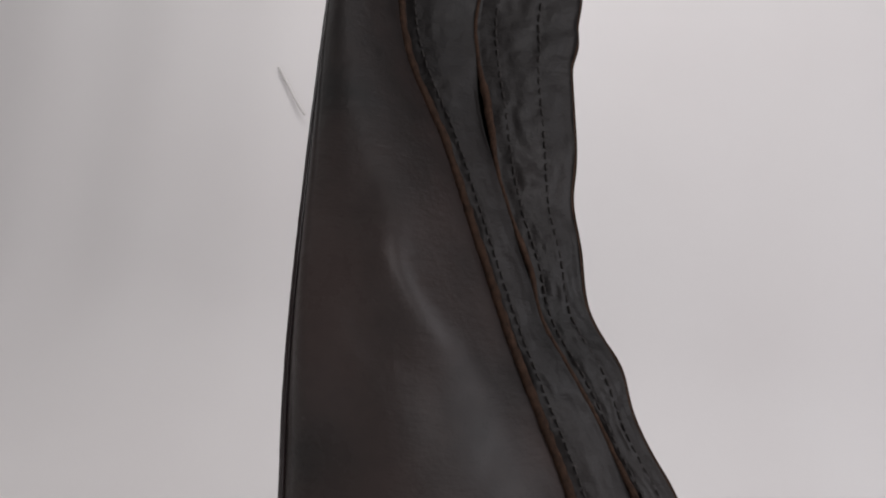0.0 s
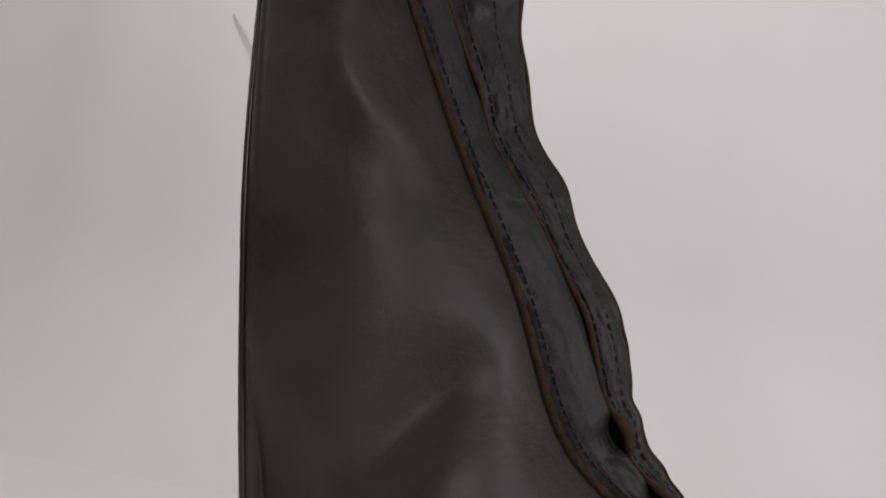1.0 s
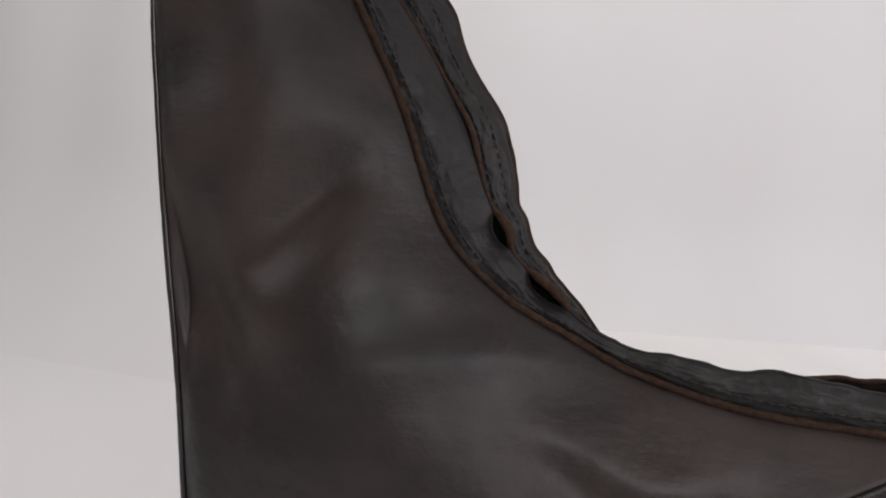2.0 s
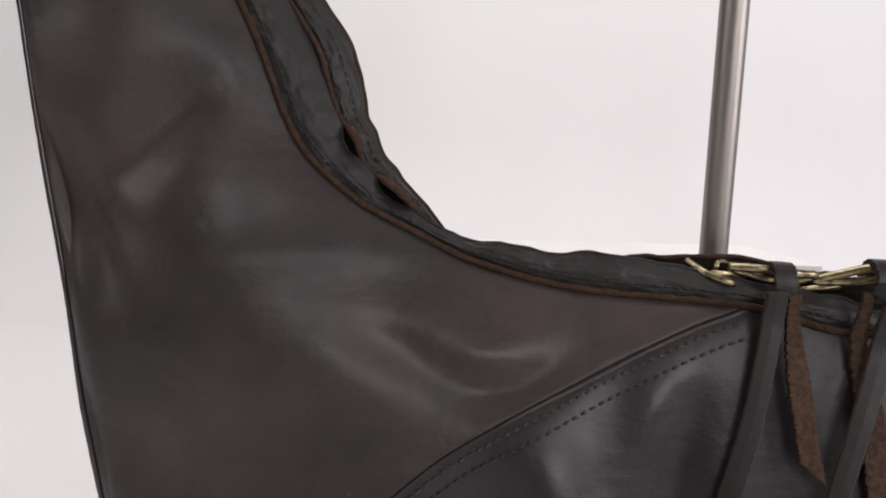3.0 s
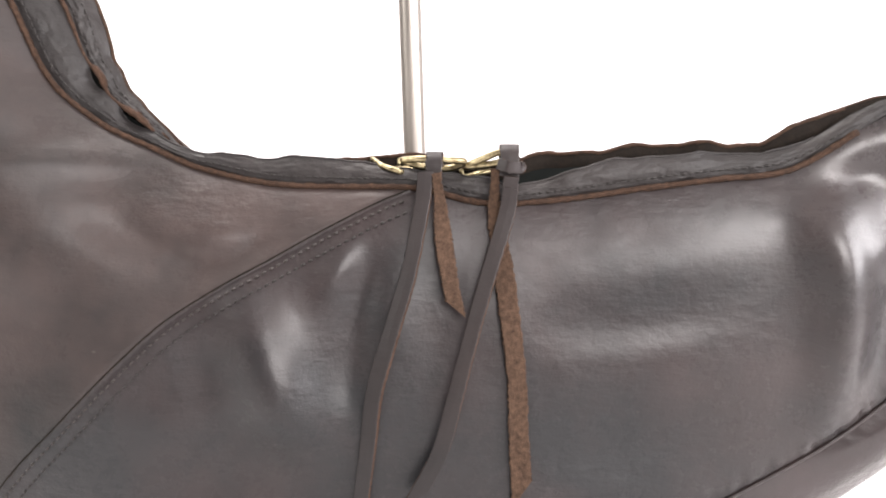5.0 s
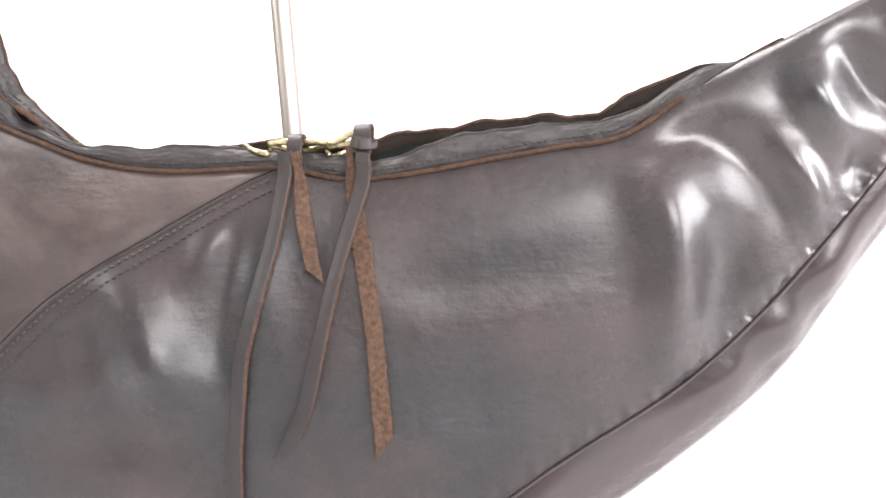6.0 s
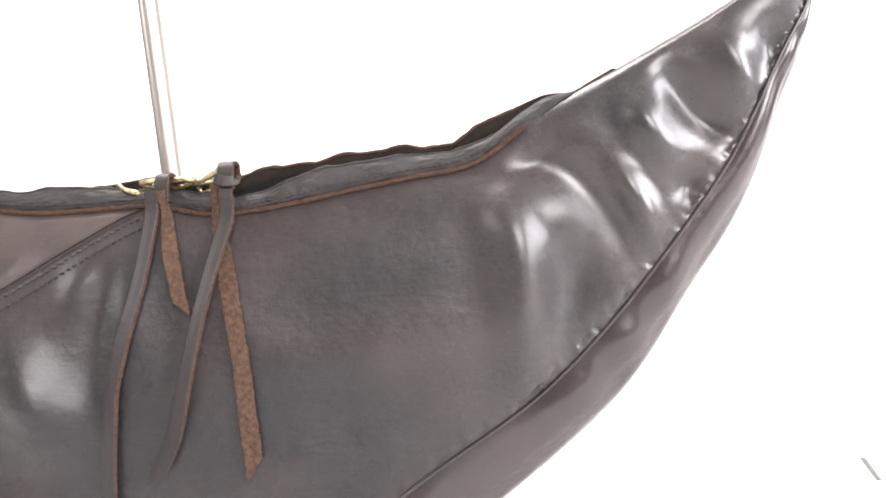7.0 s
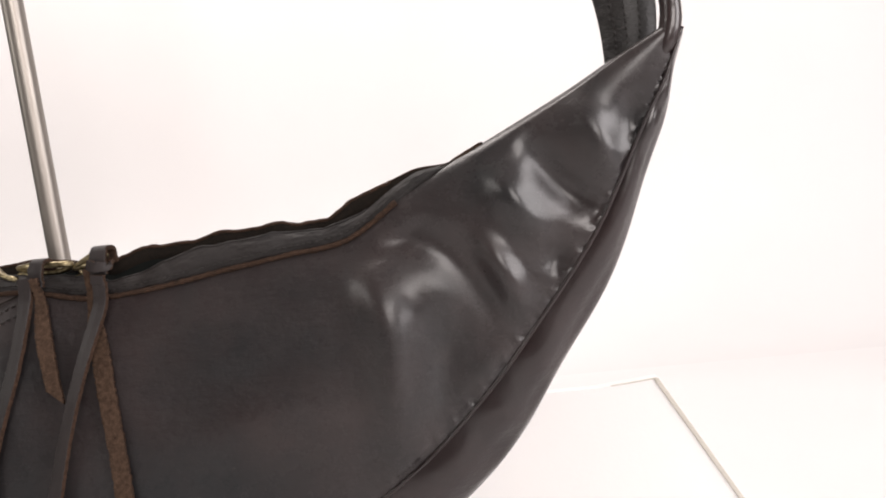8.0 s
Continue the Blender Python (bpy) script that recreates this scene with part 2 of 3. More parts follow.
# ---------------------------------------------------------------- the setting
def setting():
    # table top, back wall with soft vertical folds, and unseen walls closing the room
    tagged(new("floor", box("floor", (-1.7, -1.7, -0.03), (1.7, 0.56, 0.0), FLOOR, 0.0)), "smooth white laminate table top under the bag", "table top", kind="structure")
    cols = 160
    profile = [(0.56 + 0.3 * math.sin(a), 0.3 - 0.3 * math.cos(a)) for a in np.linspace(0, math.pi / 2, 20)] + [(0.86, z) for z in np.linspace(0.4, 1.6, 10)]
    verts = []
    for y, z in profile:
        k = min(1, z / 0.3)
        for x in np.linspace(-1.7, 1.7, cols):
            fold = 0.0035 * math.sin(x * 13 + 0.3) + 0.0018 * math.sin(x * 29 + 2.0) + 0.003 * math.sin(x * 6 + z * 1.5)
            verts.append((x, y + k * fold, z))
    n = len(verts)
    verts += [(x, y + 0.05, z - 0.03 * (z < 0.3)) for x, y, z in verts]
    faces = grid_faces(len(profile), cols)
    faces += [tuple(n + k for k in f[::-1]) for f in faces]
    tagged(new("wall_north", mesh_of("wall_north", verts, faces, WALL)), "white backdrop sheet sweeping up from the table with faint folds", "backdrop", kind="structure")
    # walls and ceiling stay out of view and only shape light and reflections
    west = tagged(new("wall_west"), "unseen grey side wall with a window opening, kept dark for reflections", "wall", kind="structure")
    for lo, hi in (((-1.76, -1.76, -0.03), (-1.7, -1.45, 1.6)), ((-1.76, -0.55, -0.03), (-1.7, 0.92, 1.6)), ((-1.76, -1.45, -0.03), (-1.7, -0.55, 0.75)), ((-1.76, -1.45, 1.55), (-1.7, -0.55, 1.6))):
        part("wall_panel", box("wall_panel", lo, hi, ROOM, 0), west)
    south = tagged(new("wall_south"), "unseen grey wall with a small window opening, kept dark for reflections", "wall", kind="structure")
    for lo, hi in (((-1.7, -1.76, -0.03), (0.40, -1.7, 1.6)), ((1.40, -1.76, -0.03), (1.7, -1.7, 1.6)), ((0.40, -1.76, -0.03), (1.40, -1.7, 0.65)), ((0.40, -1.76, 1.25), (1.40, -1.7, 1.6))):
        part("wall_panel", box("wall_panel", lo, hi, ROOM, 0), south)
    east = new("wall_east", None)
    tagged(east, "unseen grey side wall with a window opening, kept dark for reflections", "wall", kind="structure")
    for lo, hi in (((1.7, -1.76, -0.03), (1.76, -1.0, 1.6)), ((1.7, -0.1, -0.03), (1.76, 0.92, 1.6)), ((1.7, -1.0, -0.03), (1.76, -0.1, 0.3)), ((1.7, -1.0, 1.2), (1.76, -0.1, 1.6))):
        part("wall_panel", box("wall_panel", lo, hi, ROOM, 0), east)
    tagged(new("ceiling", box("ceiling", (-1.76, -1.76, 1.6), (1.76, 0.92, 1.66), ROOM, 0)), "unseen grey ceiling closing the room, kept dark for reflections", "ceiling", kind="structure")
    # grey scuff on the wall
    pts = spline([(-0.5506, 0.850, 0.6433), (-0.5274, 0.849, 0.6133), (-0.5044, 0.849, 0.5836), (-0.490, 0.849, 0.5690)], 24)
    tagged(new("wall_scuff", tube("wall_scuff", pts, 0.0022, PENCIL, 6, 0.3, 0.25)), "thin grey scuff mark on the white wall", "scuff", kind="structure")


def plate(name, ring, near, far, mat, parent):
    """A flat piece standing upright: a ring of (x, z) between two depths."""
    bm = bmesh.new()
    front = [bm.verts.new((x, near, z)) for x, z in ring]
    back = [bm.verts.new((x, far, z)) for x, z in ring]
    bm.faces.new(front)
    bm.faces.new(back[::-1])
    for k in range(len(ring)):
        n = (k + 1) % len(ring)
        bm.faces.new((back[k], back[n], front[n], front[k]))
    bmesh.ops.recalc_face_normals(bm, faces=bm.faces[:])
    bmesh.ops.bevel(bm, geom=bm.edges[:], offset=0.0003, segments=1, affect="EDGES")
    return part(name, bm_mesh(name, bm, mat), parent)


def foam_board():
    # board standing upright close behind the bag; beige strips paint its edge's shadow line
    root = tagged(new("foam_board"), "white foam board behind the bag, beige strips painting its slanting edge's shadow line", "board")
    plate("panel", [(0.20, 0.0), (0.474, 0.0), (0.4005, 0.1290), (0.370, 0.1262), (0.20, 0.1240)], 0.0420, 0.0470, BOARD, root)
    plate("edge_strip", [(0.4712, 0.001), (0.4738, 0.001), (0.4008, 0.1286), (0.3985, 0.1280)], 0.0412, 0.0418, TAN, root)
    plate("edge_strip", [(0.3775, 0.1262), (0.4000, 0.1282), (0.4000, 0.1289), (0.3775, 0.1268)], 0.0412, 0.0418, TAN, root)
    plate("edge_strip", [(0.4465, 0.0470), (0.4490, 0.0470), (0.4415, 0.0590), (0.4388, 0.0590)], 0.0404, 0.0410, CLIP, root)


def display_block():
    # white block behind the bag that the stand's rod rises through
    root = tagged(new("display_block"), "smooth white display block standing behind the bag", "block")
    body = plate("body", [(0.02, 0.0), (0.155, 0.0), (0.155, 0.2115), (0.02, 0.2075)], 0.042, 0.102, BOARD, root)
    body.data.transform(Matrix.Translation((0.08, 0.09, 0)) @ Matrix.Rotation(0.20, 4, "Z") @ Matrix.Translation((-0.08, -0.09, 0)))


def stand():
    root = tagged(new("bag_stand"), "slim brushed steel display stand rod behind the bag", "stand")
    root.location = (0.1224, 0.0358, 0.0)
    pole = tube("pole", [(0, 0, z) for z in np.linspace(0.004, 0.66, 12)], 0.0048, STEEL, 24)
    ob = part("pole", pole, root)
    ob.matrix_local = Matrix.Rotation(-0.0345, 4, "Y") @ Matrix.Rotation(0.0246, 4, "X")
    bm = bmesh.new()
    bmesh.ops.create_cone(bm, cap_ends=True, segments=48, radius1=0.03, radius2=0.03, depth=0.004, matrix=Matrix.Translation((0, -0.016, 0.002)))
    bmesh.ops.bevel(bm, geom=[e for e in bm.edges if e.is_manifold and e.calc_face_angle(0) > 1], offset=0.001, segments=2, affect="EDGES")
    part("base", bm_mesh("base", bm, STEEL), root)
    hook = spline([(-0.0225, -0.014, 0.655), (-0.0225, -0.024, 0.664), (-0.0225, -0.045, 0.664), (-0.0225, -0.058, 0.678)], 24)
    part("hook", tube("hook", hook, 0.005, STEEL, 16), root)


# ---------------------------------------------------------------- the bag
LIFT = np.array([0.0, -0.1])
STEPS = 800
# (x, z) control points, from the carrying strap round the bag to its pointed tip
PIPING = spline(np.array([(-0.1060, 0.5600), (-0.0991, 0.4919), (-0.0806, 0.4558), (-0.0588, 0.4128), (-0.0393, 0.3785), (-0.0243, 0.3460), (-0.0065, 0.3293), (0.0132, 0.3194), (0.0340, 0.3108), (0.0619, 0.3054), (0.0912, 0.3044), (0.1190, 0.3042), (0.1469, 0.2985), (0.1752, 0.3000), (0.2043, 0.3042), (0.2352, 0.3084), (0.2632, 0.3124), (0.2897, 0.3286), (0.3154, 0.3426), (0.3610, 0.3645), (0.3865, 0.3780), (0.4105, 0.3898)]) + LIFT, STEPS)
OUTER = spline(np.array([(-0.1160, 0.5600), (-0.1138, 0.4940), (-0.1112, 0.4520), (-0.1073, 0.4040), (-0.1030, 0.3700), (-0.0977, 0.3360), (-0.0900, 0.2930), (-0.0830, 0.2480), (-0.0690, 0.1960), (-0.0400, 0.1500), (0.0060, 0.1220), (0.0680, 0.1135), (0.1300, 0.1200), (0.1850, 0.1445), (0.2360, 0.1786), (0.2816, 0.2077), (0.3153, 0.2379), (0.3442, 0.2711), (0.3714, 0.3068), (0.3925, 0.3457), (0.4045, 0.3665), (0.4130, 0.3862)]) + LIFT, STEPS)
EDGE_Y = spline([(-.024,), (-.028,), (-.031,), (-.033,), (-.033,), (-.033,), (-.033,), (-.033,), (-.032,), (-.029,), (-.024,), (-.018,), (-.013,), (-.009,), (-.005,), (-.002,), (.0,), (.0,), (.0,), (.0,), (.0,), (.0,)], STEPS)[:, 0]
BULGE = spline([(.004,), (.005,), (.005,), (.006,), (.007,), (.008,), (.009,), (.010,), (.011,), (.012,), (.0125,), (.012,), (.0100,), (.0085,), (.0075,), (.0070,), (.0065,), (.005,), (.0035,), (.003,), (.0025,), (.002,)], STEPS)[:, 0]
# how far the opening's edge leans back
LEAN = spline([(-.010,), (-.010,), (-.010,), (-.010,), (-.010,), (-.009,), (-.006,), (-.003,), (-.001,), (-.001,), (-.001,), (-.003,), (-.001,), (.002,), (.0038,), (.0050,), (.0055,), (.005,), (.004,), (.003,), (.001,), (.0,)], STEPS)[:, 0]
GUTTER = spline([(.0015,), (.0015,), (.0015,), (.002,), (.003,), (.003,), (.0035,), (.0045,), (.008,), (.014,), (.013,), (.0085,), (.015,), (.030,), (.0315,), (.029,), (.025,), (.0205,), (.0155,), (.0105,), (.0065,), (.003,)], STEPS)[:, 0]
BACK = 0.0255

# soft folds in the leather: a line of (x, z), its width and its depth (positive goes in)
FOLDS = [
    (((-0.0745, 0.3275), (-0.06, 0.3468), (-0.049, 0.362)), 0.0105, 0.0068),
    (((-0.0894, 0.3512), (-0.0884, 0.3277), (-0.08, 0.3117), (-0.0667, 0.2968)), 0.0115, 0.0077),
    (((-0.0534, 0.3157), (-0.0365, 0.3308), (-0.0198, 0.3423)), 0.0156, -0.0026),
    (((-0.0941, 0.3982), (-0.0912, 0.37)), 0.0121, 0.0033),
    (((-0.0879, 0.4559), (-0.0845, 0.4403), (-0.0854, 0.4262), (-0.0768, 0.4159), (-0.0665, 0.4074)), 0.0079, -0.0037),
    (((-0.093, 0.4216), (-0.0816, 0.4019)), 0.0093, 0.0014),
    (((-0.0479, 0.3064), (-0.0198, 0.3132), (0.008, 0.3172)), 0.0074, -0.0023),
    (((-0.0053, 0.2921), (0.016, 0.2845), (0.0368, 0.2738), (0.0537, 0.2767), (0.0679, 0.2889)), 0.0070, 0.0026),
    (((0.0138, 0.3146), (0.0502, 0.2991)), 0.0130, -0.0022),
    (((0.0135, 0.2958), (0.0349, 0.286), (0.055, 0.29)), 0.0084, -0.0019),
    (((-0.0809, 0.2572), (-0.0293, 0.2302)), 0.0167, 0.0049),
    (((-0.062, 0.2902), (-0.0151, 0.2685)), 0.0149, -0.0044),
    (((0.0546, 0.2675), (0.0673, 0.2401), (0.0794, 0.2163)), 0.0121, -0.0046),
    (((0.096, 0.2877), (0.0888, 0.2586)), 0.0084, -0.0024),
    (((0.1031, 0.2846), (0.0991, 0.2531), (0.097, 0.2216)), 0.0079, 0.0031),
    (((0.0393, 0.249), (0.0541, 0.2126)), 0.0102, 0.0026),
    (((0.0271, 0.2308), (0.0672, 0.2026)), 0.0140, 0.0041),
    (((0.1254, 0.2844), (0.1294, 0.2308)), 0.0112, 0.0014),
    (((0.1657, 0.2566), (0.2046, 0.2519), (0.2383, 0.2623)), 0.0120, 0.0007),
    (((0.1653, 0.2386), (0.2332, 0.2445)), 0.0150, -0.0006),
    (((0.1869, 0.2015), (0.2442, 0.2164)), 0.0121, 0.0023),
    (((0.1251, 0.1761), (0.2085, 0.1873)), 0.0149, -0.0024),
    (((0.2722, 0.2978), (0.2792, 0.2766), (0.2813, 0.2546), (0.2795, 0.235), (0.2787, 0.2094)), 0.0112, -0.0074),
    (((0.3066, 0.2747), (0.3008, 0.2581), (0.2982, 0.2363)), 0.0104, 0.0041),
    (((0.2732, 0.3121), (0.2923, 0.3106), (0.3084, 0.3022), (0.317, 0.2884), (0.3255, 0.2733)), 0.0113, 0.0046),
    (((0.3227, 0.3047), (0.3312, 0.2897), (0.3362, 0.2738)), 0.0067, -0.0053),
    (((0.3542, 0.3022), (0.3512, 0.2906)), 0.0057, 0.0039),
    (((0.3316, 0.3347), (0.3377, 0.3201), (0.3474, 0.3063)), 0.0078, -0.0051),
    (((0.3473, 0.3451), (0.3567, 0.3279), (0.3687, 0.3152)), 0.0073, 0.0057),
    (((0.3687, 0.3571), (0.3748, 0.3427), (0.3787, 0.3296)), 0.0073, -0.0048),
    (((0.3904, 0.3598), (0.3885, 0.3438)), 0.0053, 0.0028),
    (((0.3118, 0.2428), (0.3219, 0.2519), (0.3295, 0.261)), 0.0067, -0.0014),
    (((0.1987, 0.2401), (0.239, 0.245), (0.2671, 0.2259)), 0.0140, -0.0012),
    (((0.1744, 0.2516), (0.2047, 0.2522), (0.235, 0.2576)), 0.0116, 0.0014),
    (((0.0255, 0.2173), (0.0539, 0.2206), (0.0883, 0.2124)), 0.0140, -0.0040),
    (((0.0205, 0.1928), (0.054, 0.1941), (0.0887, 0.188)), 0.0140, 0.0030),
    (((0.0553, 0.2514), (0.0726, 0.2302), (0.077, 0.2126)), 0.0140, -0.0014),
    (((0.0934, 0.2743), (0.0896, 0.2442), (0.0856, 0.222)), 0.0105, 0.0018),
    (((-0.0543, 0.2888), (-0.0364, 0.269), (-0.0185, 0.2448)), 0.0163, 0.0040),
    (((-0.0441, 0.3069), (-0.0151, 0.2934), (0.0113, 0.2697)), 0.0140, -0.0030),
    (((-0.0068, 0.3075), (0.0142, 0.306), (0.029, 0.3143)), 0.0081, 0.0020),
]


def fold_depth(x, z):
    """Each fold is a line smeared softly to both sides, fading out at its ends."""
    out = np.zeros_like(x)
    for line, w, d in FOLDS:
        p = spline(np.array(line) + LIFT, 19)
        length = np.linalg.norm(np.diff(p, axis=0), axis=1).sum()
        lo, hi = p.min(0) - 3 * w, p.max(0) + 3 * w
        near = (x > lo[0]) & (x < hi[0]) & (z > lo[1]) & (z < hi[1])
        a, b = x[near], z[near]
        total = np.zeros_like(a)
        for k, (px, pz) in enumerate(p):
            total += (1 - 0.6 * abs(k / 9 - 1) ** 3) * np.exp(-((a - px) ** 2 + (b - pz) ** 2) / (w * w))
        out[near] += 1.12 * d * total * (length / 18) / (w * math.sqrt(math.pi))
    return out


# the seam that joins the two front pieces
SEAM = spline(np.array([(0.1191, 0.3039), (0.1051, 0.2982), (0.0849, 0.2876), (0.065, 0.2762), (0.0459, 0.2653), (0.0272, 0.2527), (0.0083, 0.2348), (-0.0118, 0.214), (-0.0301, 0.1955), (-0.052099999999999994, 0.1695)]) + LIFT, 160)


def seam_side(x, z):
    """Signed distance to the seam, positive on the strap's side."""
    d = np.full(x.shape, 9.0)
    s = np.zeros(x.shape)
    for (x0, z0), (x1, z1) in zip(SEAM[:-1:3], SEAM[3::3]):
        dx, dz = x1 - x0, z1 - z0
        f = np.clip(((x - x0) * dx + (z - z0) * dz) / (dx * dx + dz * dz), 0, 1)
        e = np.hypot(x - x0 - f * dx, z - z0 - f * dz)
        c = dz * (x - x0) - dx * (z - z0)
        near = e < d
        d = np.where(near, e, d)
        s = np.where(near, np.sign(c), s)
    return d * s


def shell(front=True, cols=220):
    v = np.linspace(0, 1, cols)[None, :, None]
    xz = PIPING[:, None, :] * (1 - v) + OUTER[:, None, :] * v
    x, z = xz[..., 0], xz[..., 1]
    vv = np.broadcast_to(v[..., 0], x.shape)
    run = np.linspace(0, 1, STEPS)[:, None]
    if not front:
        return np.stack([x, BACK + 0 * vv, z], -1)
    swell = BULGE[:, None] * np.sin(np.pi * vv ** 0.75) ** 1.15 - EDGE_Y[:, None] * (1 - (1 - vv) ** 1.9)
    # rounded off towards the outer seam
    swell = swell - (0.006 * np.clip((vv - 0.86) / 0.14, 0, 1) ** 2.5 + 0.007 * np.clip((vv - 0.6) / 0.4, 0, 1) ** 2 * np.clip((run - 0.40) / 0.08, 0, 1)) * np.clip(-EDGE_Y[:, None] / 0.03, 0, 1)
    fade = np.clip(vv / 0.2, 0, 1) ** 2 * (3 - 2 * np.clip(vv / 0.2, 0, 1)) * np.clip((1 - vv) / 0.04, 0, 1)
    y = -swell + fade * fold_depth(x, z) + LEAN[:, None] * (1 - vv) ** 2
    # towards the tip the leather rolls over the top edge
    roll = np.clip((run - 0.80) / 0.07, 0, 1) * np.clip((1.0 - run) / 0.05, 0, 1)
    y = y + 0.002 * roll * np.clip(1 - vv / 0.08, 0, 1) ** 2.0
    pucker = np.exp(-((1 - vv) / 0.05) ** 2) * np.clip((1 - vv) / 0.02, 0, 1) * 0.8 * (0.0007 * np.sin(run * 640) + 0.0005 * np.sin(run * 291 + 1) + 0.0004 * np.sin(run * 1130)) * np.clip((run - 0.55) / 0.1, 0, 1)
    d = seam_side(x, z)
    step = 1 / (1 + np.exp(np.clip(-d / 0.00035, -60, 60)))
    lap = -0.0013 * step * np.exp(-np.clip(d, 0, 1) / 0.02) * np.clip(vv / 0.02, 0, 1)
    near = 0.0005 * np.exp(-((d + 0.0006) / 0.0008) ** 2)
    y = y + pucker + lap + near
    return np.stack([x, y, z], -1)


FRONT = shell(True)
FLAT = FRONT.reshape(-1, 3)


def on_front(xz, lift=0.0):
    """The place on the front leather at (x, z), and its normal."""
    pts, nrm = [], []
    for x, z in xz:
        d = (FLAT[:, 0] - x) ** 2 + (FLAT[:, 2] - z) ** 2
        k = np.argpartition(d, 6)[:6]
        w = 1 / (d[k] + 1e-8)
        y = float((FLAT[k, 1] * w).sum() / w.sum())
        pts.append((x, y, z))
    pts = np.array(pts)
    for x, y, z in pts:
        near = (np.abs(FLAT[:, 0] - x) < 0.006) & (np.abs(FLAT[:, 2] - z) < 0.006)
        q = FLAT[near]
        if len(q) > 8:
            a = np.c_[q[:, 0] - x, q[:, 2] - z, np.ones(len(q))]
            c = np.linalg.lstsq(a, q[:, 1], rcond=None)[0]
            n = np.array((c[0], -1.0, c[1]))
        else:
            n = np.array((0, -1.0, 0))
        nrm.append(n / np.linalg.norm(n))
    nrm = np.array(nrm)
    return pts + lift * nrm, nrm


def along(rows):
    """A smooth curve through rows of (place along the opening, x, z)."""
    a = np.array(rows, float)
    u = np.linspace(0, 21, STEPS)
    out = np.stack([np.interp(u, a[:, 0], a[:, k]) for k in (1, 2)], 1)
    for _ in range(12):
        out[1:-1] = 0.25 * out[:-2] + 0.5 * out[1:-1] + 0.25 * out[2:]
    return out + LIFT


# the lips of the opening: the front one, and the far edge of the band behind it
LIP = along([(0.00, -0.0780, 0.5600), (1.08, -0.0811, 0.4930), (1.58, -0.0773, 0.4780), (1.87, -0.0734, 0.4662), (2.16, -0.0687, 0.4533), (2.50, -0.0613, 0.4380), (2.73, -0.0563, 0.4286), (2.97, -0.0523, 0.4177), (3.23, -0.0450, 0.4090), (3.60, -0.0365, 0.3980), (4.26, -0.0215, 0.3750), (4.84, -0.0147, 0.3571), (5.73, -0.0056, 0.3411), (6.39, 0.0043, 0.3317), (7.10, 0.0172, 0.3229), (7.49, 0.0247, 0.3193), (7.94, 0.0342, 0.3169), (8.28, 0.0433, 0.3174), (8.78, 0.0569, 0.3150), (9.36, 0.0726, 0.3165), (9.99, 0.0913, 0.3148), (10.46, 0.1042, 0.3131), (10.91, 0.1171, 0.3113), (11.20, 0.1256, 0.3102), (11.96, 0.1468, 0.3085), (12.33, 0.1557, 0.3048), (12.85, 0.1699, 0.3076), (13.30, 0.1824, 0.3119), (13.77, 0.1953, 0.3160), (14.17, 0.2078, 0.3164), (14.88, 0.2302, 0.3188), (15.56, 0.2500, 0.3182), (15.98, 0.2599, 0.3200), (16.48, 0.2723, 0.3245), (16.95, 0.2849, 0.3333), (17.45, 0.2972, 0.3396), (18.11, 0.3186, 0.3459), (19.00, 0.3590, 0.3635), (20.00, 0.3850, 0.3765), (21.00, 0.4090, 0.3885)])
FAR = along([(0.00, -0.0555, 0.5600), (0.92, -0.0545, 0.5051), (1.76, -0.0539, 0.4846), (2.02, -0.0511, 0.4694), (2.34, -0.0496, 0.4527), (2.68, -0.0451, 0.4366), (2.97, -0.0418, 0.4230), (3.36, -0.0321, 0.4106), (3.78, -0.0252, 0.3960), (4.34, -0.0112, 0.3762), (5.18, -0.0056, 0.3550), (5.83, -0.0007, 0.3438), (6.68, 0.0106, 0.3310), (7.36, 0.0224, 0.3203), (8.02, 0.0362, 0.3165), (8.62, 0.0522, 0.3146), (9.28, 0.0702, 0.3154), (10.12, 0.0947, 0.3156), (10.67, 0.1102, 0.3171), (11.01, 0.1212, 0.3177), (11.35, 0.1322, 0.3151), (11.59, 0.1388, 0.3137), (12.27, 0.1542, 0.3130), (12.75, 0.1663, 0.3185), (13.22, 0.1792, 0.3182), (13.77, 0.1947, 0.3191), (14.11, 0.2051, 0.3222), (14.40, 0.2151, 0.3210), (14.95, 0.2316, 0.3233), (15.22, 0.2403, 0.3214), (15.80, 0.2553, 0.3224), (16.32, 0.2642, 0.3291), (16.64, 0.2730, 0.3321), (16.93, 0.2829, 0.3356), (17.29, 0.2928, 0.3392), (17.90, 0.3099, 0.3445), (18.21, 0.3239, 0.3469), (19.00, 0.3590, 0.3650), (20.00, 0.3850, 0.3775), (21.00, 0.4090, 0.3890)])


LIP_Y = spline([(-.004,), (-.004,), (-.004,), (-.004,), (-.003,), (-.003,), (-.002,), (-.001,), (.000,), (.001,), (.002,), (.001,), (.002,), (.003,), (.005,), (.007,), (.008,), (.008,), (.007,), (.005,), (.003,), (.0,)], STEPS)[:, 0]
FAR_Y = spline([(.004,), (.004,), (.004,), (.004,), (.004,), (.004,), (.005,), (.006,), (.008,), (.009,), (.0105,), (.0105,), (.0105,), (.0105,), (.0105,), (.011,), (.011,), (.011,), (.010,), (.008,), (.004,), (.0,)], STEPS)[:, 0]


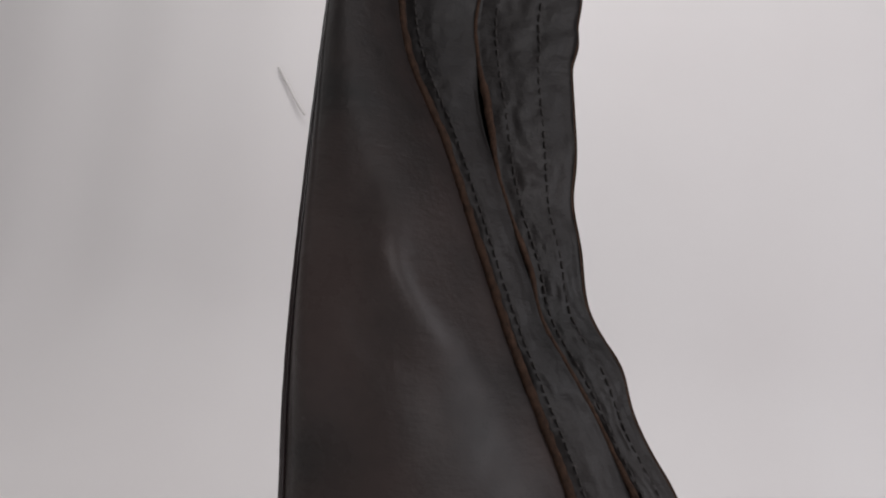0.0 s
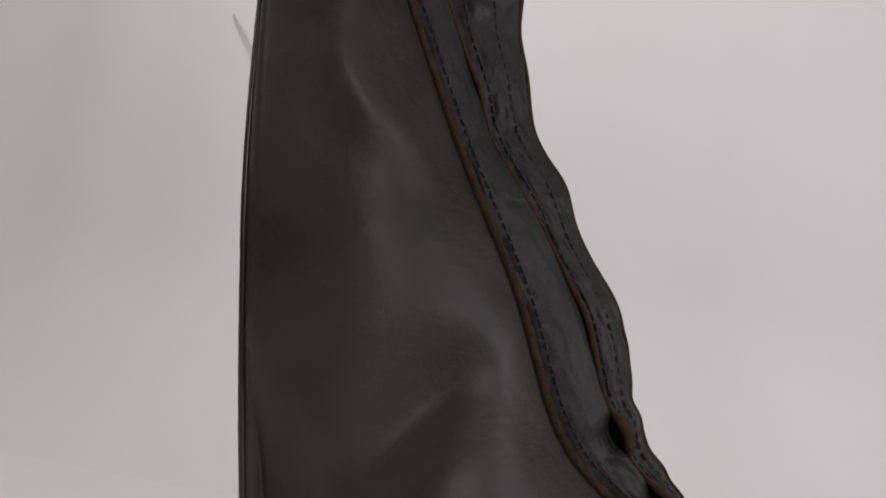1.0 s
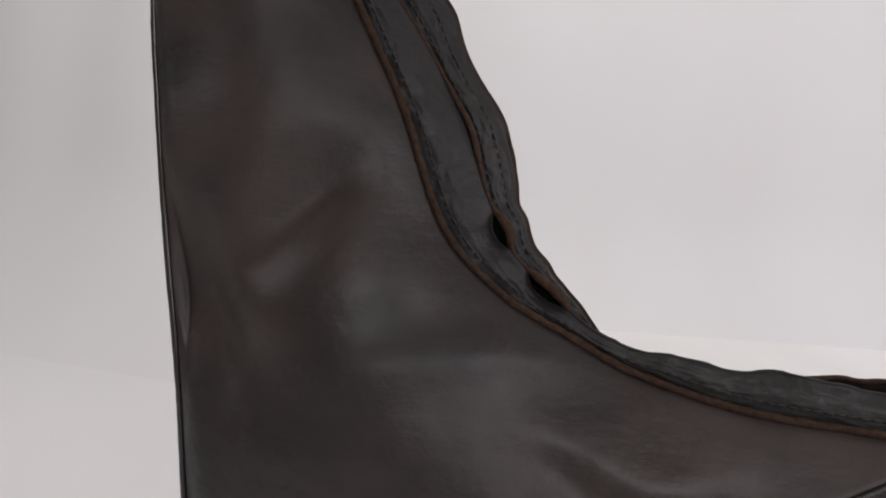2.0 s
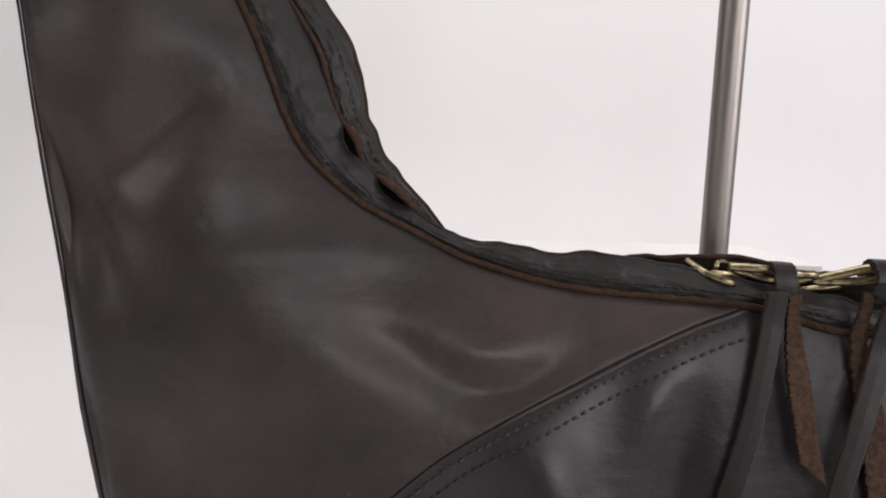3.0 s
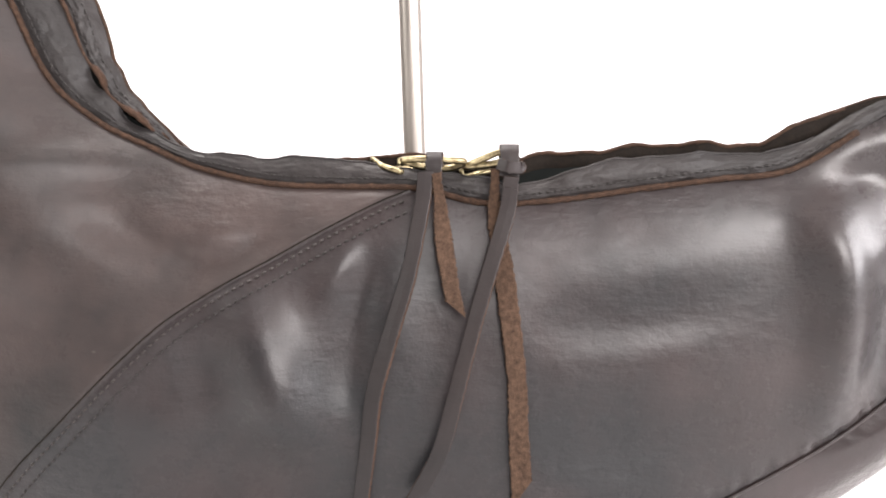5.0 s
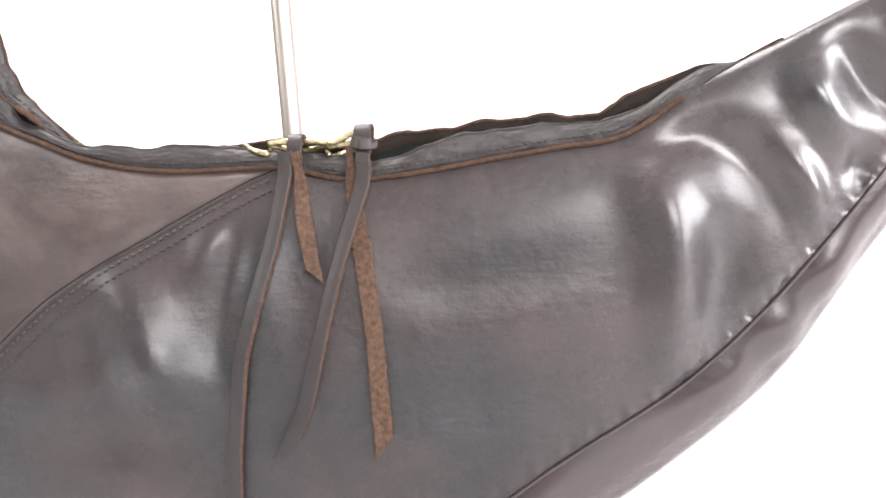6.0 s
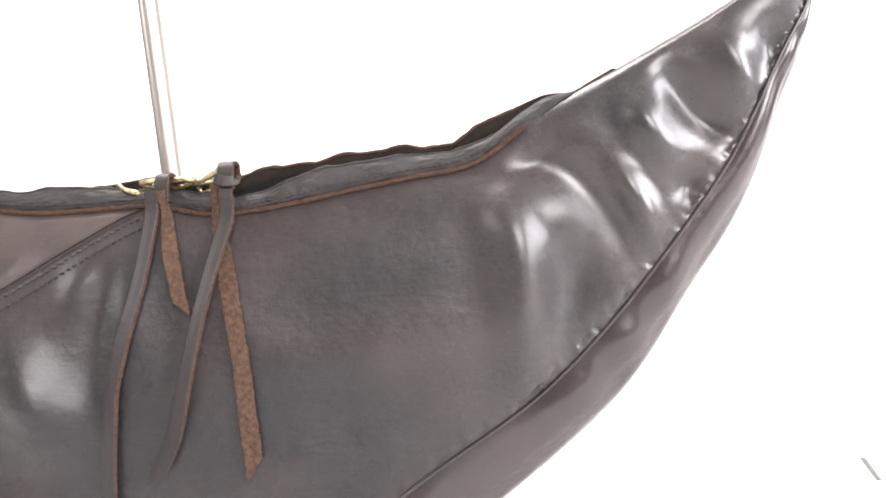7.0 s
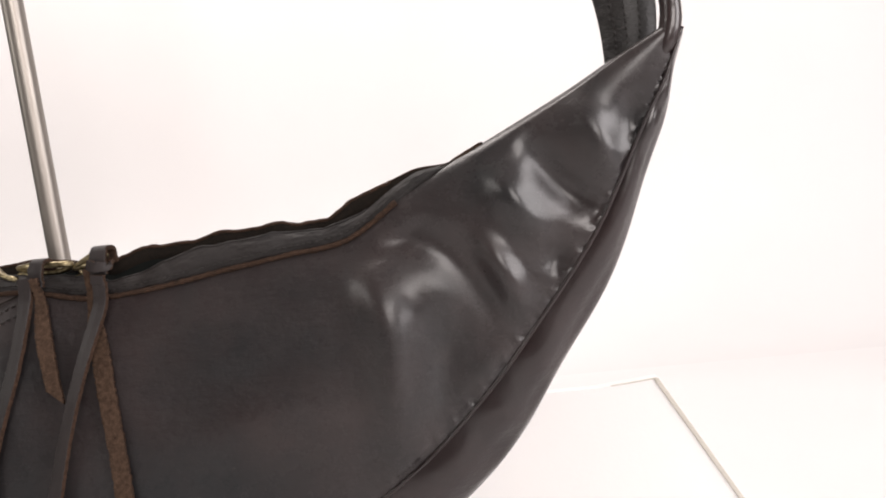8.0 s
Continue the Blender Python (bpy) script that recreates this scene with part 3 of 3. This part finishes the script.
def waves(count, amp, seed):
    rng = np.random.RandomState(seed)
    s = np.linspace(0, 1, STEPS)
    out = sum(a * np.sin(2 * np.pi * f * s + rng.uniform(0, 6)) for f, a in ((count, 1.0), (count * 1.7, 0.5), (count * 0.6, 0.5)))
    return amp * out


def gape_along():
    """How far the lips stand apart along the opening."""
    s = np.linspace(0, 1, STEPS)
    out = np.zeros(STEPS)
    for at, w, a in ((0.085, 0.012, 0.0012), (0.125, 0.007, 0.0006), (0.205, 0.018, 0.0007), (0.258, 0.0105, 0.0026), (0.307, 0.0135, 0.0026)):
        out += a * np.exp(-(np.abs(s - at) / w) ** 3)
    return out


GAPE = gape_along()


def lip_shape():
    s = np.linspace(0, 1, STEPS)
    mid = np.clip((s - 0.32) / 0.05, 0, 1) * np.clip((0.80 - s) / 0.05, 0, 1)
    y = LIP_Y + waves(17, 0.0006, 4) * mid
    return np.stack([LIP[:, 0] - 0.8 * GAPE, y + 0.5 * GAPE, LIP[:, 1] + waves(37, 0.00022, 7) * mid - 0.5 * GAPE], 1)


def far_shape():
    s = np.linspace(0, 1, STEPS)
    mid = np.clip((s - 0.36) / 0.05, 0, 1) * np.clip((0.80 - s) / 0.05, 0, 1)
    y = FAR_Y + waves(15, 0.0009, 9) * mid
    side = np.clip((0.33 - s) / 0.03, 0, 1) * waves(31, 0.0003, 12)
    sunk = 0.0022 * np.clip((s - 0.33) / 0.02, 0, 1) * np.clip((0.475 - s) / 0.03, 0, 1)
    return np.stack([FAR[:, 0] + side, y, FAR[:, 1] - sunk + waves(41, 0.0002, 21) * mid], 1)


def strip_between(name, a, b, mats, cols=14, crown=0.0, thick=0.0012, upto=None, crumple=0.0):
    """A leather strip between two edges, bowed a little, with a raw edge along b."""
    v = np.linspace(0, 1, cols)[None, :, None]
    p = a[:, None, :] * (1 - v) + b[:, None, :] * v
    p[..., 1] -= crown * np.sin(np.pi * v[..., 0])
    if upto:
        p = p[upto[0]:upto[1]]
    if crumple:
        for i in range(p.shape[0]):
            for j in range(1, p.shape[1] - 1):
                x, y, z = p[i, j]
                p[i, j, 1] += crumple * (noise.noise((x * 160, j * 0.45, z * 160)) + 0.6 * noise.noise((x * 420, j * 0.9 + 7, z * 420)))
    n, m = p.shape[:2]
    du, dv = np.gradient(p, axis=0), np.gradient(p, axis=1)
    nrm = np.cross(du, dv)
    nrm /= np.linalg.norm(nrm, axis=2)[..., None] + 1e-12
    if nrm[..., 1].mean() > 0:
        nrm = -nrm
    q = p - thick * nrm
    verts = np.concatenate([p.reshape(-1, 3), q.reshape(-1, 3)])
    faces = grid_faces(n, m)
    k = n * m
    idx = [0] * len(faces)
    faces = faces + [tuple(k + i for i in f[::-1]) for f in grid_faces(n, m)]
    idx += [1] * (len(faces) - len(idx))
    for i in range(n - 1):
        for j, flip in ((0, 0), (m - 1, 1)):
            f = (i * m + j, (i + 1) * m + j, k + (i + 1) * m + j, k + i * m + j)
            faces.append(f if flip else f[::-1])
            idx.append(1)
    return mesh_of(name, verts, faces, mats, True, idx)


def only_used(verts, faces):
    """The vertices that the faces need, and the faces renumbered."""
    used = np.unique(np.array(faces))
    number = np.zeros(len(verts), int)
    number[used] = np.arange(len(used))
    return verts[used], [tuple(int(number[k]) for k in f) for f in faces]


def handbag():
    root = tagged(new("handbag"), "dark brown leather crescent hobo handbag with raw-edged zip opening", "handbag")
    root.location = (0, 0, 0)
    n, m = FRONT.shape[:2]
    # front leather
    # two pieces of front leather, lapped at the seam
    d = seam_side(FRONT[..., 0], FRONT[..., 2]).ravel()
    faces = grid_faces(n, m)
    strap_side = [f for f in faces if d[list(f)].mean() > 0]
    tip_side = [f for f in faces if d[list(f)].mean() <= 0]
    part("front_panel", mesh_of("front_panel", *only_used(FLAT, strap_side), LEATHER_WARM), root, "soft matt dark brown leather front piece")
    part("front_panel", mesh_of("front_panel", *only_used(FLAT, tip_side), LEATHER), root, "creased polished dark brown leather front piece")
    back = shell(False, 40)
    part("back_panel", mesh_of("back_panel", back.reshape(-1, 3), [f[::-1] for f in grid_faces(n, 40)], LEATHER), root)
    # gusset round the outside
    edge, rear = FRONT[:, -1], back[:, -1]
    out = OUTER - PIPING
    out /= np.linalg.norm(out, axis=1)[:, None] + 1e-9
    t = np.gradient(OUTER, axis=0)
    t /= np.linalg.norm(t, axis=1)[:, None] + 1e-9
    normal = np.stack([-t[:, 1], t[:, 0]], 1)
    normal *= np.sign((normal * out).sum(1))[:, None]
    cols = 24
    verts = []
    run = np.linspace(0, 1, n)
    for i in range(n):
        for j in range(cols):
            w = j / (cols - 1)
            k = GUTTER[i] * math.sin(math.pi * w ** 0.95) ** 0.95
            k += 0.0008 * math.sin(run[i] * 75 + w * 4) * math.sin(math.pi * w)
            p = edge[i] * (1 - w) + rear[i] * w
            verts.append((p[0] + k * normal[i, 0], p[1] - 0.08 * GUTTER[i] * math.sin(math.pi * min(1, w * 1.9)) ** 1.1 + 0.0012 * math.exp(-(w / 0.04) ** 2) - 0.0020 * min(1, GUTTER[i] / 0.012) * math.sin(math.pi * min(1, w / 0.26)) + 0.0013 * math.sin(run[i] * 130 + 2 * math.sin(run[i] * 41)) * math.sin(math.pi * min(1, w * 2.2)) * min(1, GUTTER[i] / 0.02), p[2] + k * normal[i, 1]))
    part("gusset", mesh_of("gusset", verts, [f[::-1] for f in grid_faces(n, cols)], GUSSET), root, "glossy reddish brown leather gusset")
    seam_line = edge + np.c_[normal[:, 0] * 0.0004, -0.0002 * np.ones(n), normal[:, 1] * 0.0004]
    part("gusset_piping", tube("gusset_piping", even(seam_line, 0.0025), 0.0009, GUSSET, 8, 0.06), root)
    # band along the opening
    pip = FRONT[:, 0] + (0, -0.0002, 0)
    lip, far = lip_shape(), far_shape()
    upto = (0, int(0.87 * STEPS))
    # the band runs out under the rolled leather
    w = np.clip((np.linspace(0, 1, n) - 0.825) / 0.045, 0, 1)[:, None]
    w = w * w * (3 - 2 * w)
    lip = lip * (1 - w) + (pip + (0, 0.006, -0.0005)) * w
    far = far * (1 - w) + (pip + (0, 0.014, -0.0010)) * w
    part("front_band", strip_between("front_band", pip + (0, 0.0006, 0), lip, [BAND, RAW], 20, 0.0016, upto=upto, crumple=0.0004), root, "matt dark leather band with a wavy raw edge")
    deep = np.stack([lip[:, 0] + 1.35 * GAPE, lip[:, 1] + 0.0012 - 0.9 * GAPE, lip[:, 2] + 0.85 * GAPE], 1)
    # on the strap the rear band leans over towards the viewer; further on it stands up behind
    s = np.linspace(0, 1, n)[:, None]
    tuck = np.clip((s - 0.33) / 0.06, 0, 1)
    low = deep * (1 - tuck) + (far + (0, 0.0015, -0.010)) * tuck
    cutoff = int(0.365 * STEPS)
    part("rear_band", strip_between("rear_band", low, far, [BAND, RAW], 20, 0.0014, 0.0013, (0, cutoff + 1), 0.0007), root, "matt dark leather band behind the zip")
    part("rear_lip", strip_between("rear_lip", low, far, [LINING, RAW], 14, 0.0014, 0.0013, (cutoff, upto[1])), root, "raw inner side of the rear lip, darkened for the hollow's shade")
    rear_top = np.stack([back[:, 0, 0], np.full(n, BACK), back[:, 0, 2]], 1)
    rear_low = rear_top.copy()
    part("rear_flap", strip_between("rear_flap", far + (0, 0.0004, -0.0004), rear_low, [BAND, RAW], 6, -0.001, upto=upto), root)
    # raw rims: on the strap the rear lip's edge shows where the lips stand apart
    k = STEPS / 420
    cut = lambda a, b: slice(int(a * k), int(b * k))
    c = cut(8, 138)
    thick = np.c_[deep[c] + (0.0002, -0.0010, 0), (0.00050 + 0.50 * GAPE)[c]]
    thick = even(thick, 0.0015)
    part("raw_edge", tube("raw_edge", thick[:, :3], np.minimum(thick[:, 3], 0.0014), CUT, 8, 0.2), root, "brown raw leather edge")
    part("raw_edge", tube("raw_edge", even(lip[cut(138, 330)], 0.002), 0.00045, BAND, 6, 0.25), root)
    part("raw_edge", tube("raw_edge", even(far[cut(150, 340)], 0.002), 0.0008, RAW, 6, 0.25, seed=8), root, "brown raw leather edge")
    part("band_piping", tube("band_piping", even(pip[cut(0, 338)] + (0, -0.0008, 0), 0.0014), 0.00115, RAW, 8, 0.22), root, "brown raw-edged piping along the opening")
    # zip tape between the lips, its near-black colour carrying the hollow's shade
    hollow_a = lip[cut(4, 345)] + (-0.001, 0.0028, -0.003)
    hollow_b = (deep * (1 - tuck) + far * tuck)[cut(4, 345)] + (0.0012, 0.0015, -0.0035)
    part("zip_tape", strip_between("zip_tape", hollow_a, hollow_b, [TAPE, TAPE], 8, 0.0), root, "woven zip tape, blackened for the hollow's shade")
    # thread along band and seam
    gap = np.linalg.norm(lip - pip, axis=1)
    v = np.clip(0.0036 / np.maximum(gap, 1e-4), 0.1, 0.45)[:, None]
    line = pip * (1 - v) + lip * v
    line[:, 1] -= 0.0016 * np.sin(np.pi * v[:, 0])
    nrm = np.tile((0.0, -1.0, 0.15), (n, 1))
    part("stitching", stitches("stitching", line[cut(6, 335)] + (0, -0.0002, 0), nrm[cut(6, 335)], 0.0029, 0.0021, 0.00033, THREAD, 1), root, "row of dark thread stitches")
    for v, sd in ((0.20, 3), (0.62, 4)):
        line = deep * (1 - v) + far * v
        line[:, 1] -= 0.0014 * math.sin(math.pi * v)
        nrm = np.tile((0.25, -1.0, 0.15), (n, 1))
        part("stitching", stitches("stitching", line[cut(6, 138)], nrm[cut(6, 138)], 0.0029, 0.0022, 0.0004, THREAD, sd), root, "row of dark thread stitches")
    ts = np.gradient(SEAM, axis=0)
    ts /= np.linalg.norm(ts, axis=1)[:, None]
    across = np.stack([-ts[:, 1], ts[:, 0]], 1)
    across *= np.sign(across[:, 0])[:, None]
    for off, sd in ((0.0032, 11), (0.0078, 12)):
        pts, nrm = on_front((SEAM + off * across)[6:], 0.00025)
        part("stitching", stitches("stitching", pts, nrm, 0.0031, 0.0019, 0.00048, THREAD if sd == 12 else THREAD_BROWN, sd), root, "row of dark thread stitches")
    pts, nrm = on_front((SEAM - 0.0003 * across)[2:], 0.0002)
    part("seam_edge", tube("seam_edge", even(pts, 0.002), 0.00032, LINING, 6, 0.2), root, "dark cut edge of the overlapping leather seam")
    strap(root)
    zip_pulls(root)


def strap(root):
    # the carrying strap: rises from the broad end, passes over the hook and comes down behind the tip
    path = spline([(-.098, .012, .445), (-.088, .014, .50), (-.045, .015, .575), (.030, .014, .645), (.098, .012, .680), (.170, .013, .660), (.260, .016, .590), (.335, .018, .480), (.3800, .018, .370), (.3945, .0165, .306), (.3930, .015, .262)], 200)
    wide = spline([(.031,), (.029,), (.026,), (.023,), (.021,), (.020,), (.019,), (.0180,), (.0155,), (.0135,), (.0090,)], 200)[:, 0]
    thick = spline([(.016,), (.014,), (.011,), (.009,), (.008,), (.007,), (.006,), (.005,), (.0045,), (.0045,), (.004,)], 200)[:, 0]
    t, a, b = frames_along(path)
    verts, sides = [], 28
    for i in range(len(path)):
        for j in range(sides):
            w = 2 * math.pi * j / sides
            c, s = math.cos(w), math.sin(w)
            fold = 1 + 0.10 * math.sin(3 * w + i * 0.05) * (abs(s) > 0.3)
            verts.append(path[i] + wide[i] * c * a[i] + thick[i] * s * fold * b[i])
    faces = grid_faces(len(path), sides, True)
    faces += [tuple(range(sides))[::-1], tuple((len(path) - 1) * sides + j for j in range(sides))]
    ob = part("strap", mesh_of("strap", verts, faces, STRAP), root, "folded dark leather carrying strap")
    for off, sd in ((-0.35, 21), (0.15, 22), (0.55, 23)):
        line = path + off * wide[:, None] * a + 1.02 * math.sqrt(1 - off * off) * thick[:, None] * b
        part("stitching", stitches("stitching", line[20:192], b[20:192], 0.0030, 0.0022, 0.0005, THREAD, sd), ob, "row of dark thread stitches")
    # the tip's leather turns upwards and folds into the strap
    fold = spline([(.4010, .003, .2725), (.4065, .002, .2800), (.4095, .002, .2890), (.4100, .003, .3000), (.4075, .005, .3200), (.3990, .008, .3520), (.3850, .010, .3900)], 60)
    size = spline([(.0022,), (.0044,), (.0046,), (.0042,), (.0036,), (.0030,), (.0016,)], 60)[:, 0]
    part("strap_fold", tube("strap_fold", fold, size, GUSSET, 16, 0.02), root, "glossy leather fold running from the tip into the strap")


def lace(name, points, width, flip, parent, lift=0.003, seed=1, twist=0.0, skew=0.006, slim=0.0):
    xz = spline(np.array(points) + LIFT, 150)
    pts, nrm = on_front(xz, lift)
    # smooth the drape, so that the strip bridges the folds
    for _ in range(70):
        pts[1:-1, 1] = 0.25 * pts[:-2, 1] + 0.5 * pts[1:-1, 1] + 0.25 * pts[2:, 1]
    f = np.linspace(0, 1, 150)
    pts[:, 1] -= 0.004 * np.exp(-(f / 0.12) ** 2)
    n = nrm * 0.3 + np.array((0, -0.7, 0))
    n[:, 0] += twist * np.sin(np.pi * f)
    w = width * (1 + 0.05 * np.sin(f * 9 + seed)) * (1 - slim * np.exp(-(f / 0.24) ** 2))
    front, back = (SUEDE, RAW) if flip else (LACE, CUT)
    return part(name, ribbon(name, pts, n, w, 0.0014 if flip else 0.0019, front, back, seed, 0.00034 if flip else 0.00014, skew), parent, "brown suede side of a cut leather lace" if flip else "dark leather lace with raw brown edge")


def zip_pulls(root):
    def slider(x, z, y, turn):
        bm = bmesh.new()
        m = Matrix.Translation((x, y, z)) @ Matrix.Rotation(turn, 4, "Y")
        bmesh.ops.create_cube(bm, size=1, matrix=m @ Matrix.Diagonal((0.014, 0.007, 0.0022, 1)))
        bmesh.ops.create_cube(bm, size=1, matrix=m @ Matrix.Translation((0, 0, 0.004)) @ Matrix.Diagonal((0.010, 0.0022, 0.0016, 1)))
        bmesh.ops.create_cube(bm, size=1, matrix=m @ Matrix.Translation((0.005, 0, 0.002)) @ Matrix.Diagonal((0.0018, 0.0022, 0.005, 1)))
        bmesh.ops.create_cube(bm, size=1, matrix=m @ Matrix.Translation((-0.005, 0, 0.002)) @ Matrix.Diagonal((0.0018, 0.0022, 0.005, 1)))
        bmesh.ops.bevel(bm, geom=bm.edges[:], offset=0.0005, segments=2, affect="EDGES")
        return part("zip_slider", bm_mesh("zip_slider", bm, BRASS, True), root, "worn brass zip slider")

    def ring(points, r, parent):
        part("pull_ring", tube("pull_ring", spline(points, 40), r, BRASS, 10), parent, "worn brass pull loop")

    one = slider(0.116, 0.2115, 0.010, 0.05)
    two = slider(0.142, 0.2095, 0.011, -0.25)
    ring([(.1005, .006, .2155), (.106, .001, .2125), (.113, -.001, .2105), (.113, .003, .2090), (.106, .005, .2105), (.1005, .006, .2155)], 0.0012, one)
    ring([(.113, .003, .2150), (.121, .000, .2155), (.133, .000, .2150), (.138, .002, .2145), (.132, .004, .2120), (.121, .003, .2125), (.113, .003, .2150)], 0.0014, one)
    ring([(.138, .004, .2125), (.146, .001, .2160), (.153, -.001, .2185), (.156, -.001, .2165), (.150, .001, .2140), (.138, .004, .2125)], 0.0014, two)

    def knot(x, z, wide, parent, seed):
        pts = spline([(x - 0.0004, 0.004, z - 0.004), (x, 0.002, z + 0.0015), (x, -0.0035, z + 0.002), (x + 0.0002, -0.0065, z - 0.002), (x, -0.0070, z - 0.009)], 30)
        t = np.gradient(pts, axis=0)
        nrm = np.cross(np.tile((1.0, 0, 0), (30, 1)), t)
        if nrm[20:, 1].mean() > 0:
            nrm = -nrm
        part("loop", ribbon("loop", pts, nrm, wide, 0.0016, LACE, RAW, seed), parent, "dark leather lace looped through the zip pull")

    knot(0.1268, 0.2150, 0.0064, one, 31)
    knot(0.1555, 0.2180, 0.0072, two, 32)
    wrap = spline([(.1515, -.0078, .2135), (.1555, -.0100, .2125), (.1595, -.0078, .2120), (.1590, -.003, .2130)], 20)
    nrm = np.tile((0.0, -1.0, 0.0), (20, 1))
    part("loop", ribbon("loop", wrap, nrm, 0.0045, 0.0013, LACE, RAW, 33), two)
    lace("lace", [(0.1237, 0.3089), (0.1224, 0.2955), (0.1182, 0.2721), (0.1125, 0.2494), (0.1069, 0.2266), (0.1041, 0.2057), (0.1017, 0.1842), (0.0998, 0.1560)], 0.0060, False, one, 0.0034, 3, -0.35)
    lace("lace", [(0.1274, 0.3078), (0.1301, 0.2878), (0.1333, 0.2711), (0.1361, 0.2588)], 0.0064, True, one, 0.0045, 4, 0.15, -0.008, 0.45)
    lace("lace", [(0.1504, 0.3118), (0.1501, 0.2934), (0.1538, 0.2741), (0.1566, 0.2552), (0.1594, 0.2340), (0.1607, 0.2102), (0.1621, 0.1892)], 0.0076, True, two, 0.0020, 5, 0.1, 0.010, 0.55)
    lace("lace", [(0.1564, 0.3088), (0.1550, 0.2955), (0.1526, 0.2861), (0.1488, 0.2735), (0.1444, 0.2575), (0.1404, 0.2416), (0.1358, 0.2246), (0.1306, 0.2063), (0.1225, 0.1900)], 0.0058, False, two, 0.0058, 6, -0.3, 0.007)


setting()
foam_board()
display_block()
stand()
handbag()
